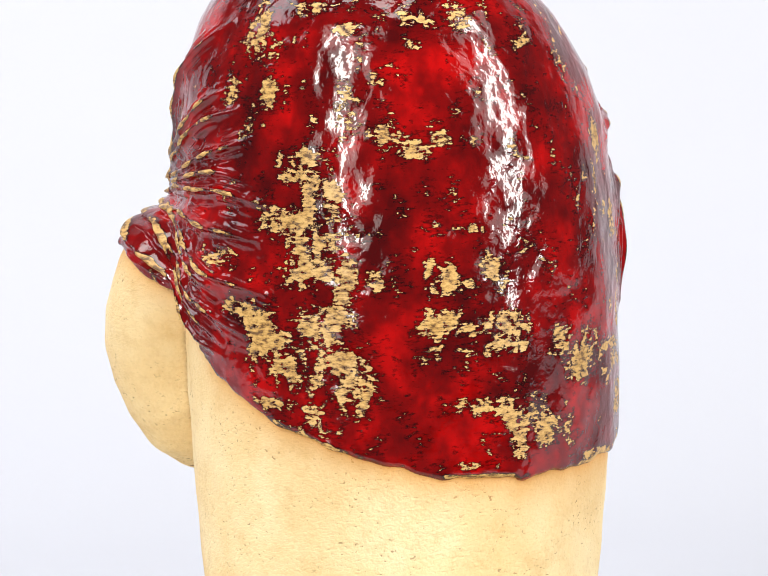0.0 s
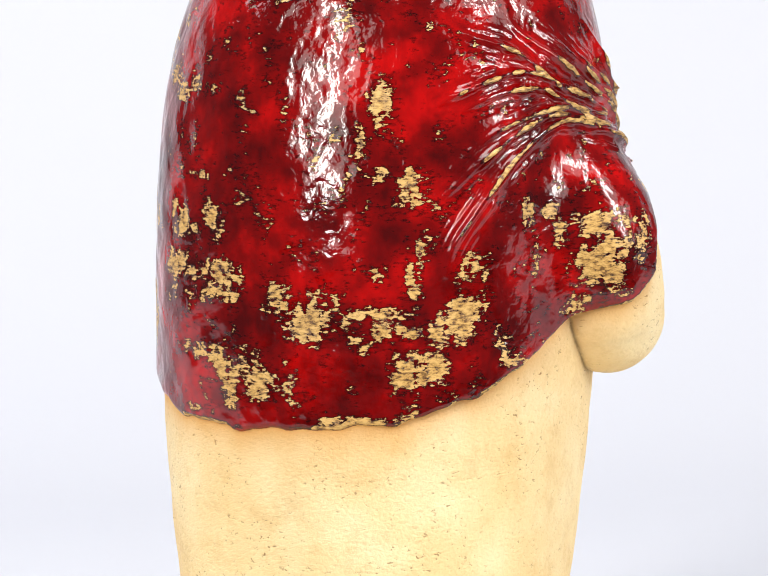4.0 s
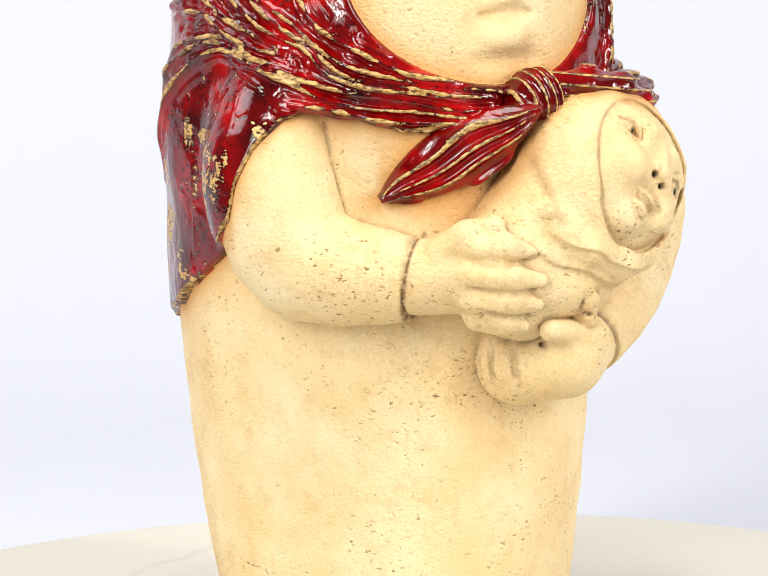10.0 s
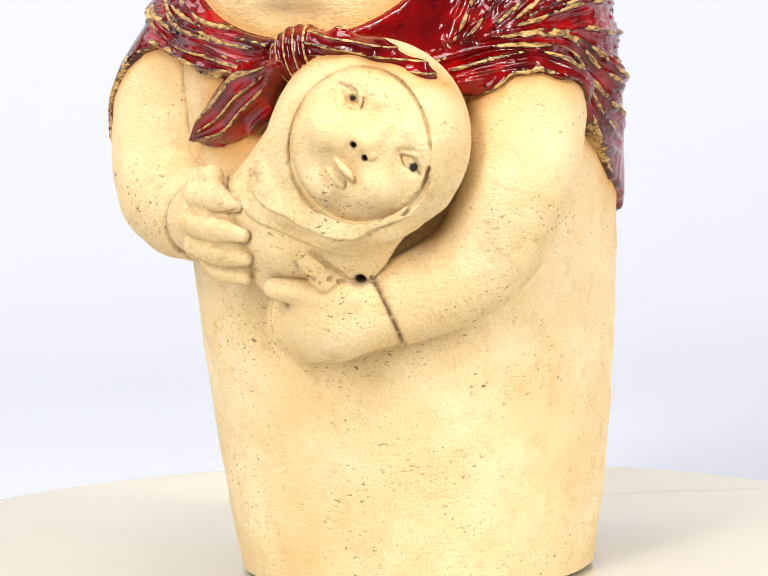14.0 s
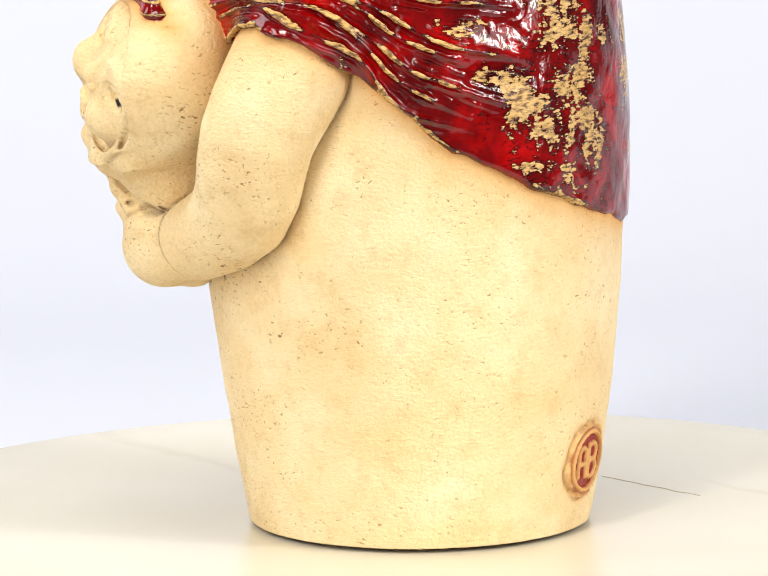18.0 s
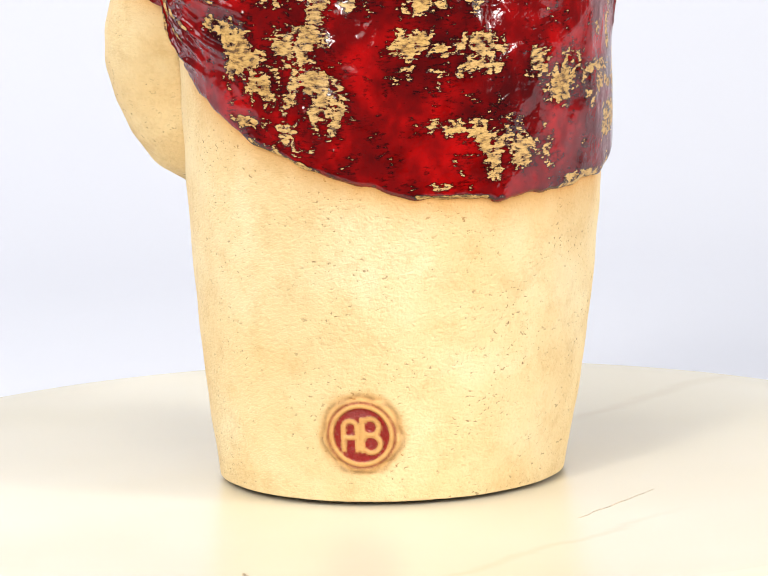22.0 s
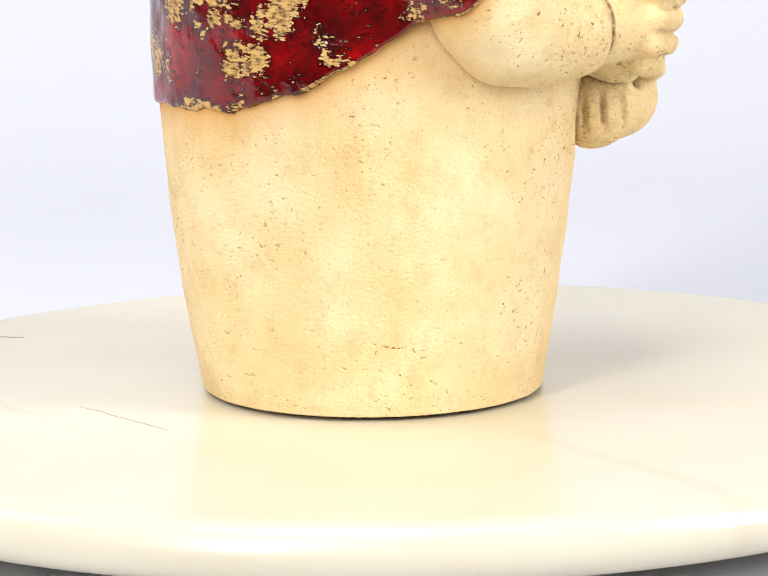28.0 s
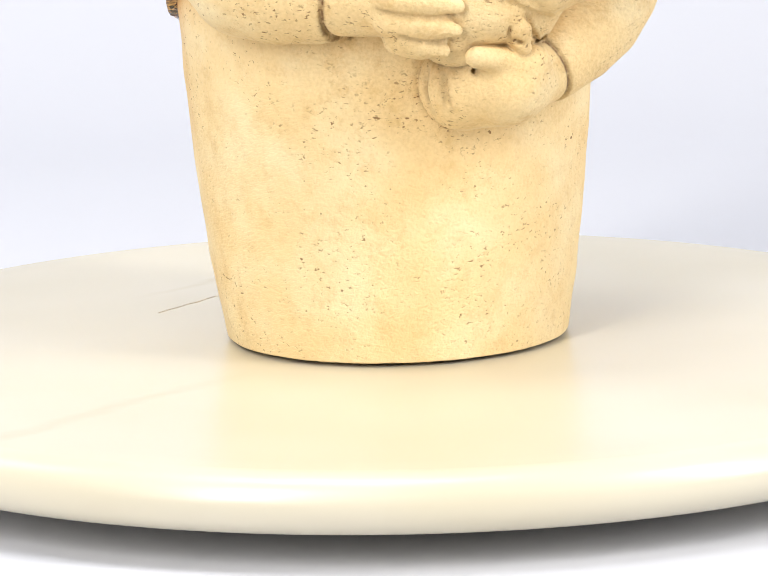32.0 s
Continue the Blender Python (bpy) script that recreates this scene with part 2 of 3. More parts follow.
def ball(p, c, semi, axes=None):
    q = p - v3(*c)
    if axes is not None:
        q = q @ axes
    s = v3(*semi)
    k0 = np.sqrt(((q / s) ** 2).sum(1)) + 1e-6
    k1 = np.sqrt(((q / (s * s)) ** 2).sum(1)) + 1e-6
    return k0 * (k0 - 1) / k1


def rod(p, a, b, ra, rb):
    a, b = v3(*a), v3(*b)
    ab = b - a
    t = np.clip(((p - a) @ ab) / float(ab @ ab), 0, 1)
    q = p - a - t[:, None] * ab
    return np.sqrt((q * q).sum(1)) - (ra + (rb - ra) * t)


def chain(p, pts, radii, k=4.0):
    d = None
    for i in range(len(pts) - 1):
        e = rod(p, pts[i], pts[i + 1], radii[i], radii[i + 1])
        d = e if d is None else smin(d, e, k)
    return d


def line(p, pts):
    """Distance to a polyline."""
    return np.min([rod(p, a, b, 0, 0) for a, b in zip(pts, pts[1:])], axis=0)


def groove(d, p, pts, w, depth):
    e = line(p, pts)
    return d + depth * np.exp(-((e / w) ** 2))


def basis(x, near):
    """Axes as columns: x, then near made square to it, then their cross product."""
    x = v3(*x) / np.linalg.norm(x)
    n = v3(*near) - x * float(v3(*near) @ x)
    n /= np.linalg.norm(n)
    return np.stack([x, n, np.cross(x, n)], 1).astype(np.float32)


def around(a, r, z):
    """A point at a degrees from the front, r from the axis."""
    return (r * math.sin(radians(a)), -r * math.cos(radians(a)), z)


def glide(pts, n=7):
    """A smooth line through the points."""
    q = [pts[0]] + list(pts) + [pts[-1]]
    out = []
    for i in range(len(pts) - 1):
        a, b, c, d = [np.array(x, np.float64) for x in q[i:i + 4]]
        for k in range(n):
            t = k / n
            out.append(0.5 * (2 * b + (c - a) * t + (2 * a - 5 * b + 4 * c - d) * t * t + (3 * b - a - 3 * c + d) * t ** 3))
    return np.array(out + [np.array(pts[-1], np.float64)])


LEAN = 0.24  # how far the upper half of the small head leans back
HEAD = (23.0, -74.0, 146.0)
HEAD_AX = np.array([[0.961, -0.276, 0], [0.276, 0.961, 0], [0, 0, 1]], np.float32)  # columns: along, in, up


def on_head(t, out, z):
    """A point by its place along, out of and up from the middle of the bundle's head."""
    out = out - LEAN * max(0.0, z - 1.0)
    return (HEAD[0] + 0.961 * t + 0.276 * out, HEAD[1] + 0.276 * t - 0.961 * out, HEAD[2] + z)


def within(p, lo, hi, f, pad=2.0):
    """f only where p lies in a box; outside, a safe distance to that box."""
    q = np.maximum(np.maximum(v3(*lo) - p, p - v3(*hi)), 0)
    d = np.sqrt((q * q).sum(1)) + np.float32(pad)
    m = (q == 0).all(1)
    if m.any():
        d[m] = f(p[m])
    return d


def polar(p):
    return np.degrees(np.arctan2(p[:, 0], -p[:, 1]))


def body(p):
    z = np.clip(p[:, 2], 0, 232)
    u = z / 100
    cx = 4.31 - 2.82 * u + 0.35 * u * u
    cy = 6.72 + 1.6 * u - 2.4 * u * u
    r = 54.0 + 20.2 * u - 11.6 * u ** 2 + 5.0 * u ** 3 - 1.46 * u ** 4
    over = np.clip(p[:, 2] - 232, 0, 56)
    r = r - 0.396 * over - 0.0089 * over ** 2
    x, y = p[:, 0] - cx, p[:, 1] - cy
    a = np.arctan2(y, x)
    r = r + (0.74 - 1.1 * u) * np.cos(2 * a) + 0.94 * np.sin(2 * a)
    high = np.clip(p[:, 2] - 195, 0, 60)
    r = r - 0.0016 * high ** 2 - 0.0042 * high ** 2 * np.exp(-((((np.degrees(a) + 210 + 180) % 360 - 180) / 36) ** 2))
    d = (np.hypot(x, y) - r) * 0.97
    d = smax(d, p[:, 2] - 287, 4)
    d = d + 20.0 * step(1.15, 0.6, p[:, 2])  # undercut foot
    return np.maximum(d, -p[:, 2])


SHOULDER_R, MID_R, ELBOW_R, WRIST_R = (-57, -19, 160), (-63, -23, 146), (-59, -33, 122.8), (-38.5, -58.5, 117.6)
SHOULDER_L, MID_L, ELBOW_L, WRIST_L = (58, -36, 150), (58.8, -46, 130.5), (47.6, -50.8, 106.2), (23, -64, 93.5)


# crests of the shawl's folds: degrees from the front and height, from the knot outwards
FOLDS_RIGHT = [
    [(-14, 165), (-50, 171), (-63, 178), (-76, 183), (-90, 185), (-105, 176), (-114, 165), (-121, 153), (-125, 142)],
    [(-13, 167), (-55, 176), (-70, 183), (-82, 189), (-96, 189), (-110, 184), (-122, 174)],
    [(-62, 181), (-84, 187), (-98, 186), (-112, 178), (-124, 166)],
    [(-66, 185), (-75, 187), (-88, 193), (-95, 196), (-107, 196), (-119, 191)],
    [(-80, 194), (-95, 200), (-104, 201), (-115, 198), (-125, 193)],
]
FOLDS_RIGHT_HIGH = [
    [(-66, 187), (-85, 195), (-90, 199), (-101, 207), (-117, 214)],
    [(-12, 169.5), (-50, 178), (-60, 187), (-70, 193), (-80, 199), (-90, 207), (-98, 214)],
    [(-11, 171), (-46, 178), (-58, 188), (-68, 195), (-79, 204), (-91, 214)],
    [(-10, 172.5), (-40, 179), (-56, 188), (-64, 195), (-73, 202), (-83, 211)],
    [(-9, 175), (-34, 180), (-46, 186), (-55, 194), (-62, 204), (-69, 214)],
    [(-15, 163), (-42, 166), (-54, 170), (-62, 172)],
]
FOLDS_LEFT = [
    [(36, 165), (55, 170), (67, 164), (76, 155), (84, 143), (92, 136), (104, 131)],
    [(33, 168), (50, 172), (66, 170), (79, 158), (86, 148), (94, 141), (104, 136)],
    [(64, 172), (80, 160), (90, 150), (98, 146), (112, 139)],
    [(45, 174), (65, 175), (78, 169), (87, 160), (96, 155), (103, 152)],
    [(55, 175), (75, 172), (89, 163), (104, 156), (118, 152)],
    [(55, 174), (80, 174), (98, 171), (116, 168)],
    [(50, 176), (75, 181), (100, 182), (117, 179)],
]
FOLDS_LEFT_HIGH = [
    [(60, 178), (80, 184), (96, 187), (110, 186)],
    [(60, 180), (81, 187), (96, 193), (111, 198)],
    [(50, 176), (65, 186), (78, 194), (93, 203), (105, 207)],
    [(46, 176), (62, 188), (80, 200), (90, 208), (98, 212)],
    [(42, 175), (52, 190), (62, 206), (72, 219), (93, 233)],
    [(38, 174), (45, 190), (52, 204)],
]


FOLD_A, FOLD_Z = np.arange(-180, 180.1, 0.25), np.arange(120, 245, 0.35)


def fold_map():
    """Heights of the sharp crests and of the soft swell under them, over the unrolled shawl."""
    sharp, soft = np.zeros((len(FOLD_A), len(FOLD_Z)), np.float32), np.zeros((len(FOLD_A), len(FOLD_Z)), np.float32)
    for n, pts in enumerate(FOLDS_RIGHT + FOLDS_RIGHT_HIGH + FOLDS_LEFT + FOLDS_LEFT_HIGH):
        c = glide(pts)
        a0, a1 = np.searchsorted(FOLD_A, [c[:, 0].min() - 10, c[:, 0].max() + 10])
        z0, z1 = np.searchsorted(FOLD_Z, [c[:, 1].min() - 12, c[:, 1].max() + 12])
        x, z = np.meshgrid(FOLD_A[a0:a1] * 1.18, FOLD_Z[z0:z1], indexing="ij")
        w = 0.35 * np.sin(x * 0.21 + n) + 0.3 * np.sin(z * 0.3 + 2 * n) + 0.08 * np.sin(x * 0.9 - z * 0.7)
        x, z = x + w, z + 0.8 * w
        best, along = np.full(x.shape, 1e9), np.zeros(x.shape)
        c[:, 0] *= 1.18
        for k in range(len(c) - 1):
            (ax, az), (bx, bz) = c[k], c[k + 1]
            ll = (bx - ax) ** 2 + (bz - az) ** 2 + 1e-9
            t = np.clip(((x - ax) * (bx - ax) + (z - az) * (bz - az)) / ll, 0, 1)
            d = np.hypot(x - ax - t * (bx - ax), z - az - t * (bz - az))
            m = d < best
            best[m], along[m] = d[m], ((k + t) / (len(c) - 1))[m]
        taper = (0.75 + 0.25 * step(0, 0.2, along)) * (1 - 0.75 * step(0.7, 1.0, along))
        vary = 0.8 + 0.2 * np.sin(along * 31 + 1.7 * n)
        crest = np.exp(-((best / 1.15) ** 2)) * vary
        side = 0.45 * np.exp(-(((best - 2.7) / 0.6) ** 2)) * step(-0.2, 0.5, np.sin(along * 17 + 2.3 * n))
        side2 = 0.32 * np.exp(-(((best - 4.6) / 0.6) ** 2)) * step(0.1, 0.6, np.sin(along * 23 + 4.1 * n))
        sharp[a0:a1, z0:z1] = np.maximum(sharp[a0:a1, z0:z1], taper * np.maximum(crest, np.maximum(side, side2)))
        soft[a0:a1, z0:z1] = np.maximum(soft[a0:a1, z0:z1], taper * np.exp(-((best / 3.6) ** 2)))
    return sharp, soft


FOLD_SHARP, FOLD_SOFT = fold_map()


def folds(p, al):
    """Height of the shawl's folds, which fan out from the knot over both shoulders."""
    u = np.clip((al + 180) / 0.25, 0, len(FOLD_A) - 1.001)
    w = np.clip((p[:, 2] - FOLD_Z[0]) / 0.35, 0, len(FOLD_Z) - 1.001)
    i, j = u.astype(int), w.astype(int)
    u, w = (u - i).astype(np.float32), (w - j).astype(np.float32)
    return [m[i, j] * (1 - u) * (1 - w) + m[i + 1, j] * u * (1 - w) + m[i, j + 1] * (1 - u) * w + m[i + 1, j + 1] * u * w for m in (FOLD_SHARP, FOLD_SOFT)]


def shawl(p, al, core, fold, bulk):
    hem = np.interp(al, HEM_A, HEM_Z).astype(np.float32) + 0.4 * np.sin(np.radians(al) * 17 + 1) + 0.3 * np.sin(np.radians(al) * 29) + 0.2 * np.sin(np.radians(al) * 53)
    flare = 1.8 * np.exp(-(((al + 108) / 16) ** 2) - ((p[:, 2] - 108) / 18) ** 2)
    shell = core - 2.2 + 0.8 * step(125, 165, np.abs(al)) - flare - 1.1 * bulk - 2.3 * fold - 0.4 * np.sin(7 * np.radians(al) + p[:, 2] * 0.05)
    shell = shell - 2.2 * np.exp(-(((al + 114) / 13) ** 2) - ((p[:, 2] - 158) / 22) ** 2) - 2.4 * np.exp(-(((al - 96) / 11) ** 2) - ((p[:, 2] - 155) / 11) ** 2)
    shell = shell - 1.5 * np.exp(-(((al - 62) / 26) ** 2) - ((p[:, 2] - 214) / 20) ** 2)
    face = np.sqrt(((al + 6) / 44) ** 2 + ((p[:, 2] - 213) / 38.5) ** 2)
    keep = smax((hem - p[:, 2]) * 0.8, (1 - face) * 30, 1.5)
    return smax(shell, keep, 1.6)


TAIL_AX = basis((-36, 25, -24), (-0.45, -0.89, 0.0))


def knot(p):
    k = ball(p, (0.5, -70.5, 170.5), (9.8, 9.0, 8.8))
    rk = (0.5 + 0.5 * np.sin((p[:, 0] + 0.25 * p[:, 2]) * 1.9)) ** 2
    k = k + 0.5 - 1.1 * rk
    q = (p - v3(-24.5, -62.5, 154)) @ TAIL_AX
    w = 10.8 * np.clip(1 - np.abs((q[:, 0] + 2) / 29) ** 2.2, 0.13, 1)
    leaf = np.maximum(np.sqrt((q[:, 1] / 4.6) ** 2 + (q[:, 2] / w) ** 2) - 1, 0) * 4.4
    leaf = np.where(np.sqrt((q[:, 1] / 4.6) ** 2 + (q[:, 2] / w) ** 2) < 1, (np.sqrt((q[:, 1] / 4.6) ** 2 + (q[:, 2] / w) ** 2) - 1) * 4.4, leaf)
    leaf = np.maximum(leaf, np.abs(q[:, 0] + 2) - 28)
    ply = q[:, 2] / w
    rl = (0.5 + 0.5 * np.cos(ply * 10.5 + 1.6 * np.sin(ply * 3.1 + 0.6) + 0.9 * np.sin(q[:, 0] * 0.2))) ** 2.4 * step(1.2, 0.9, np.abs(ply))
    leaf = leaf + (0.5 - 1.5 * rl) * np.clip(w / 7, 0.1, 1)
    strap = chain(p, [(4, -73, 173), (15, -77.5, 175), (28, -79, 173), (40, -75.5, 166.5), (45, -71, 161.5)], [4.6, 3.7, 3.2, 2.4, 1.2])
    rs = (0.5 + 0.5 * np.cos(p[:, 2] * 1.9 + p[:, 0] * 0.25)) ** 2.5
    strap = strap + 0.2 - 0.7 * rs
    ridge = np.where(leaf < np.minimum(k, strap), rl, np.where(k < strap, rk, rs))
    return smin(smin(k, leaf * 0.8, 1.2), strap, 1.2), ridge


FACE_AX = (HEAD_AX @ np.array([[0.64, 0, 0.77], [0, 1, 0], [-0.77, 0, 0.64]], np.float32)).astype(np.float32)
UP2, RT2 = (0.77, 0.64), (0.64, -0.77)  # the small face's own up and right, along and up


def on_face(r, u, out):
    return on_head(RT2[0] * r + UP2[0] * u, out, RT2[1] * r + UP2[1] * u)


def skin(r, u, out=0.0):
    """A point on the small face's own surface, or proud of it."""
    return on_face(r, u, 9.5 + 11.9 * math.sqrt(max(0.02, 1 - (r * r + u * u) / 625)) + out)


EYES = {-1: (-14.2, 6.0), 1: (12.8, 6.9)}
RING = [on_head(-1.5 + 21.4 * math.cos(a), 15.6, 23.4 * math.sin(a) - 1.0) for a in [math.pi * i / 16 for i in range(33)]]
CUTS_BUNDLE = [
    (RING[:18], 1.3, 0.5, 0.30),
    (RING[17:32], 1.0, 1.7, 0.65),
    ([skin(-2.4, -10.2, 1.5), skin(1.5, -10.6, 1.7), skin(5.2, -10.2, 1.5)], 0.8, 1.5, 0.55),
    ([(-13.4, -74.6, 159.2), (-7.7, -78.1, 151.3), (-8.2, -85.6, 142.9), (-7.5, -91.6, 134.5)], 1.8, 1.3, 0.28),
    ([on_head(-17, 10, -33), on_head(-13, 6, -37.5), on_head(-5, 0, -43)], 0.9, 1.6, 0.5),
    ([on_head(-42, 4, -17.5), on_head(-32.8, 8, -25.2), on_head(-24, 12, -28.2), on_head(-14.4, 14, -32), on_head(-6, 12, -35)], 0.8, 0.9, 0.45),
    ([(0.5, -89, 118), (3.5, -87.5, 110.5), (6, -83.5, 102.8)], 0.8, 0.8, 0.4),
] + [([skin(e - 4.4, v - 0.4, -1.0), skin(e, v + 1.9, -0.4), skin(e + 4.4, v - 0.4, -1.2)], 0.6, 0.8, 0.8) for e, v in EYES.values()]
CUTS_LEFT = [
    ([(-15.0, -59.4, 97), (-13.4, -60.6, 83)], 0.9, 2.2, 0.6),
    ([(-14.4, -65.2, 97.5), (-13.2, -66.4, 82)], 0.95, 3.0, 0.8),
    ([(-12.0, -72.0, 97.5), (-10.4, -73.2, 83.5)], 0.95, 3.0, 0.8),
]
CUTS_RIGHT = [
    ([(-34.2, -82.5, 124.0), (-30.7, -85.0, 123.4), (-25.7, -87.7, 122.9), (-20.0, -86.8, 123.3), (-15.4, -88.6, 124.9)], 0.8, 1.4, 0.4),
    ([(-35.6, -81.9, 116.9), (-31.7, -84.4, 115.7), (-24.7, -87.9, 114.5), (-18.4, -87.8, 114.1), (-13.1, -86.2, 114.7)], 0.8, 1.5, 0.45),
    ([(-29.5, -83.5, 108.6), (-26.0, -84.9, 107.6), (-21.5, -85.5, 106.8), (-16.8, -84.5, 106.6), (-12.7, -82.2, 106.6)], 0.9, 1.9, 0.65),
]


def cut(d, p, cuts):
    for pts, w, depth, _ in cuts:
        d = groove(d, p, pts, w, depth)
    return d


def bundle(p):
    q = (p - v3(*HEAD)) @ HEAD_AX
    q[:, 1] -= np.float32(LEAN) * np.maximum(q[:, 2] - 1.0, 0)
    w = (q @ HEAD_AX.T + v3(*HEAD)).astype(np.float32)
    ro = np.sqrt(((q[:, 0] + 1.5) / 0.955) ** 2 + ((q[:, 2] + 1.0) / 1.045) ** 2)
    out = -q[:, 1]
    # hood, running down into the wrapped body
    d = ball(w, HEAD, (30, 24.7, 29.6), HEAD_AX)
    d = smin(d, rod(w, on_head(-4, -2, -2), (-13, -69.5, 119), 25, 17), 5)
    d = smin(d, rod(p, (13, -70, 126), (-6, -68, 115), 20, 15), 5)
    d = smin(d, rod(p, (13, -70, 112), (-6, -70, 107), 12.5, 11), 4)
    d = smin(d, chain(p, [on_head(-34, 5, -8), on_head(-23, 11, -20), on_head(-9, 12.8, -25.5), on_head(5, 11, -24), on_head(20, 1, -18)], [2.2, 3.6, 4.0, 3.4, 1.6]), 4.0)
    d = smax(d, -np.maximum(ro - 22.2, 11.5 - out), 0.8)
    d = smin(d, ball(p, (1, -73, 115.5), (18, 17.2, 12.8)), 3.0)
    # cloth laid over cloth under the chin
    for edge, up, high in (((-38, -13), (-35.4, -15), (-30, -19.5), (-25.6, -20.6), (-18, -25), (-11.5, -27.5), (-4, -28.2), (2, -25), (14, -21)), 5.0, 1.5), (((-46, -14), (-42.6, -16.5), (-37, -22), (-32.8, -24.5), (-24, -27.5), (-14.4, -31.4), (-6, -34.3), (2, -31), (14, -27)), 4.5, 1.5):
        ex, ez = zip(*edge)
        over = q[:, 2] - np.interp(q[:, 0] + 0.5 * np.sin(q[:, 2]), ex, ez).astype(np.float32)
        m = step(ex[0], ex[0] + 5, q[:, 0]) * (1 - step(ex[-1] - 4, ex[-1] + 3, q[:, 0])) * (out > -12)
        d = d - high * m * step(-0.5, 0.5, over) * np.exp(-np.maximum(over, 0) / up)
    # end of the cloth that hangs from the collar
    flap = chain(p, [(4.5, -85.5, 118), (7.5, -84.2, 110), (10, -80.8, 102.5)], [4.0, 4.2, 3.9], 2)
    d = smin(d, flap, 0.9)
    # face in the opening, with cheeks, brow, eyes, nose and mouth
    face = np.maximum(ball(w, on_head(0, 9.5, 0), (25, 11.9, 25), HEAD_AX), ro - 22.6)
    for s in (-1, 1):
        e, v = EYES[s]
        face = smin(face, ball(p, skin(10.0 * s, -6, -2.8), (7.5, 6.6, 6.8), FACE_AX), 3.0)
        face = smin(face, rod(p, skin(e - 7.6 * s, v + 5.6, -1.2), skin(e + 3.4 * s, v + 4.6, -1.6), 2.3, 1.8), 2.2)
        face = smax(face, -ball(p, skin(e, v + 0.2, 1.9), (6.0, 4.6, 3.9), FACE_AX), 1.2)
        face = smin(face, ball(p, skin(e, v, -4.2), (4.4, 3.2, 2.7), FACE_AX), 0.3)
        face = smin(face, chain(p, [skin(e - 5.0, v - 0.8, -1.6), skin(e - 1.5, v + 2.7, -0.9), skin(e + 2, v + 2.6, -0.9), skin(e + 5.0, v - 0.8, -1.9)], [0.6, 0.95, 0.95, 0.6], 0.5), 0.3)
        face = smin(face, chain(p, [skin(e - 4.8, v - 1, -1.7), skin(e, v - 3, -1.2), skin(e + 4.8, v - 1, -2.2)], [0.4, 0.7, 0.4], 0.5), 0.8)
    face = smin(face, ball(p, skin(0.8, -16.8, -2.8), (6, 5.4, 4.8), FACE_AX), 2.4)
    face = smin(face, rod(p, skin(0, 9.5, -1.8), skin(0, 1.4, -0.6), 2.1, 3.2), 1.6)
    for s in (-1, 1):
        face = smin(face, ball(p, skin(2.9 * s, 0.2, 0.1), (2.1, 2.0, 1.9), FACE_AX), 0.7)
        face = smax(face, -rod(p, skin(2.5 * s, -1.2, -1.5), skin(2.6 * s, -2.6, 5), 0.95, 0.95), 0.3)
    face = smax(face, -ball(p, skin(1.4, -10.6, 2.2), (8.0, 3.4, 5.0), FACE_AX), 2.0)
    face = smin(face, ball(p, skin(1.4, -9.0, -0.2), (4.8, 2.6, 1.7), FACE_AX), 0.5)
    face = smin(face, ball(p, skin(1.7, -12.4, -0.5), (4.0, 2.6, 1.8), FACE_AX), 0.5)
    d = np.minimum(d, face)
    return cut(d, p, CUTS_BUNDLE)


def hand_right(p):
    d = rod(p, (-38, -60.5, 118.5), (-25, -75, 118.5), 11.6, 10.8)
    d = smin(d, ball(p, (-21, -77.5, 115.2), (12.5, 9.8, 14)), 3)
    tips = (((-31, -80.5, 128.4), (-23, -85, 128.2), (-15.5, -86.8, 126.2), 4.2), ((-33, -81, 120.2), (-23, -86.2, 119.4), (-13, -88.0, 117.6), 4.2), ((-32, -79.5, 112.8), (-22, -84.8, 112.0), (-13, -86.4, 110.2), 4.0), ((-28, -76, 106.4), (-22, -80.5, 105.4), (-15, -82.2, 103.4), 3.7))
    for a, b, c, r in tips:
        d = smin(d, chain(p, [a, b, c], [r, r - 0.2, r - 2.0], 1.5), 2.0)
    d = smin(d, chain(p, [(-36, -69, 126.5), (-31, -76, 131.5), (-25.5, -81.5, 134.2)], [5.2, 4.6, 3.6], 2), 2.4)
    return cut(d, p, CUTS_RIGHT)


def hand_left(p):
    d = chain(p, [(23, -64, 93.5), (9, -72, 91), (-1, -63.5, 90)], [11.6, 12.4, 14.2])
    d = smin(d, rod(p, (15, -78, 97.5), (-5.2, -83.2, 101.2), 5.4, 3.4), 3.0)
    return cut(d, p, CUTS_LEFT)


def sleeve(p, pts, radii, cut):
    c = glide([(*q, r) for q, r in zip(pts, radii)], 3)
    d = np.min([rod(p, a[:3], b[:3], a[3], b[3]) for a, b in zip(c, c[1:])], axis=0)
    a, b = v3(*pts[-2]), v3(*pts[-1])
    ax = (b - a) / np.linalg.norm(b - a)
    return smax(d, (p - b) @ ax - cut, 1.2)


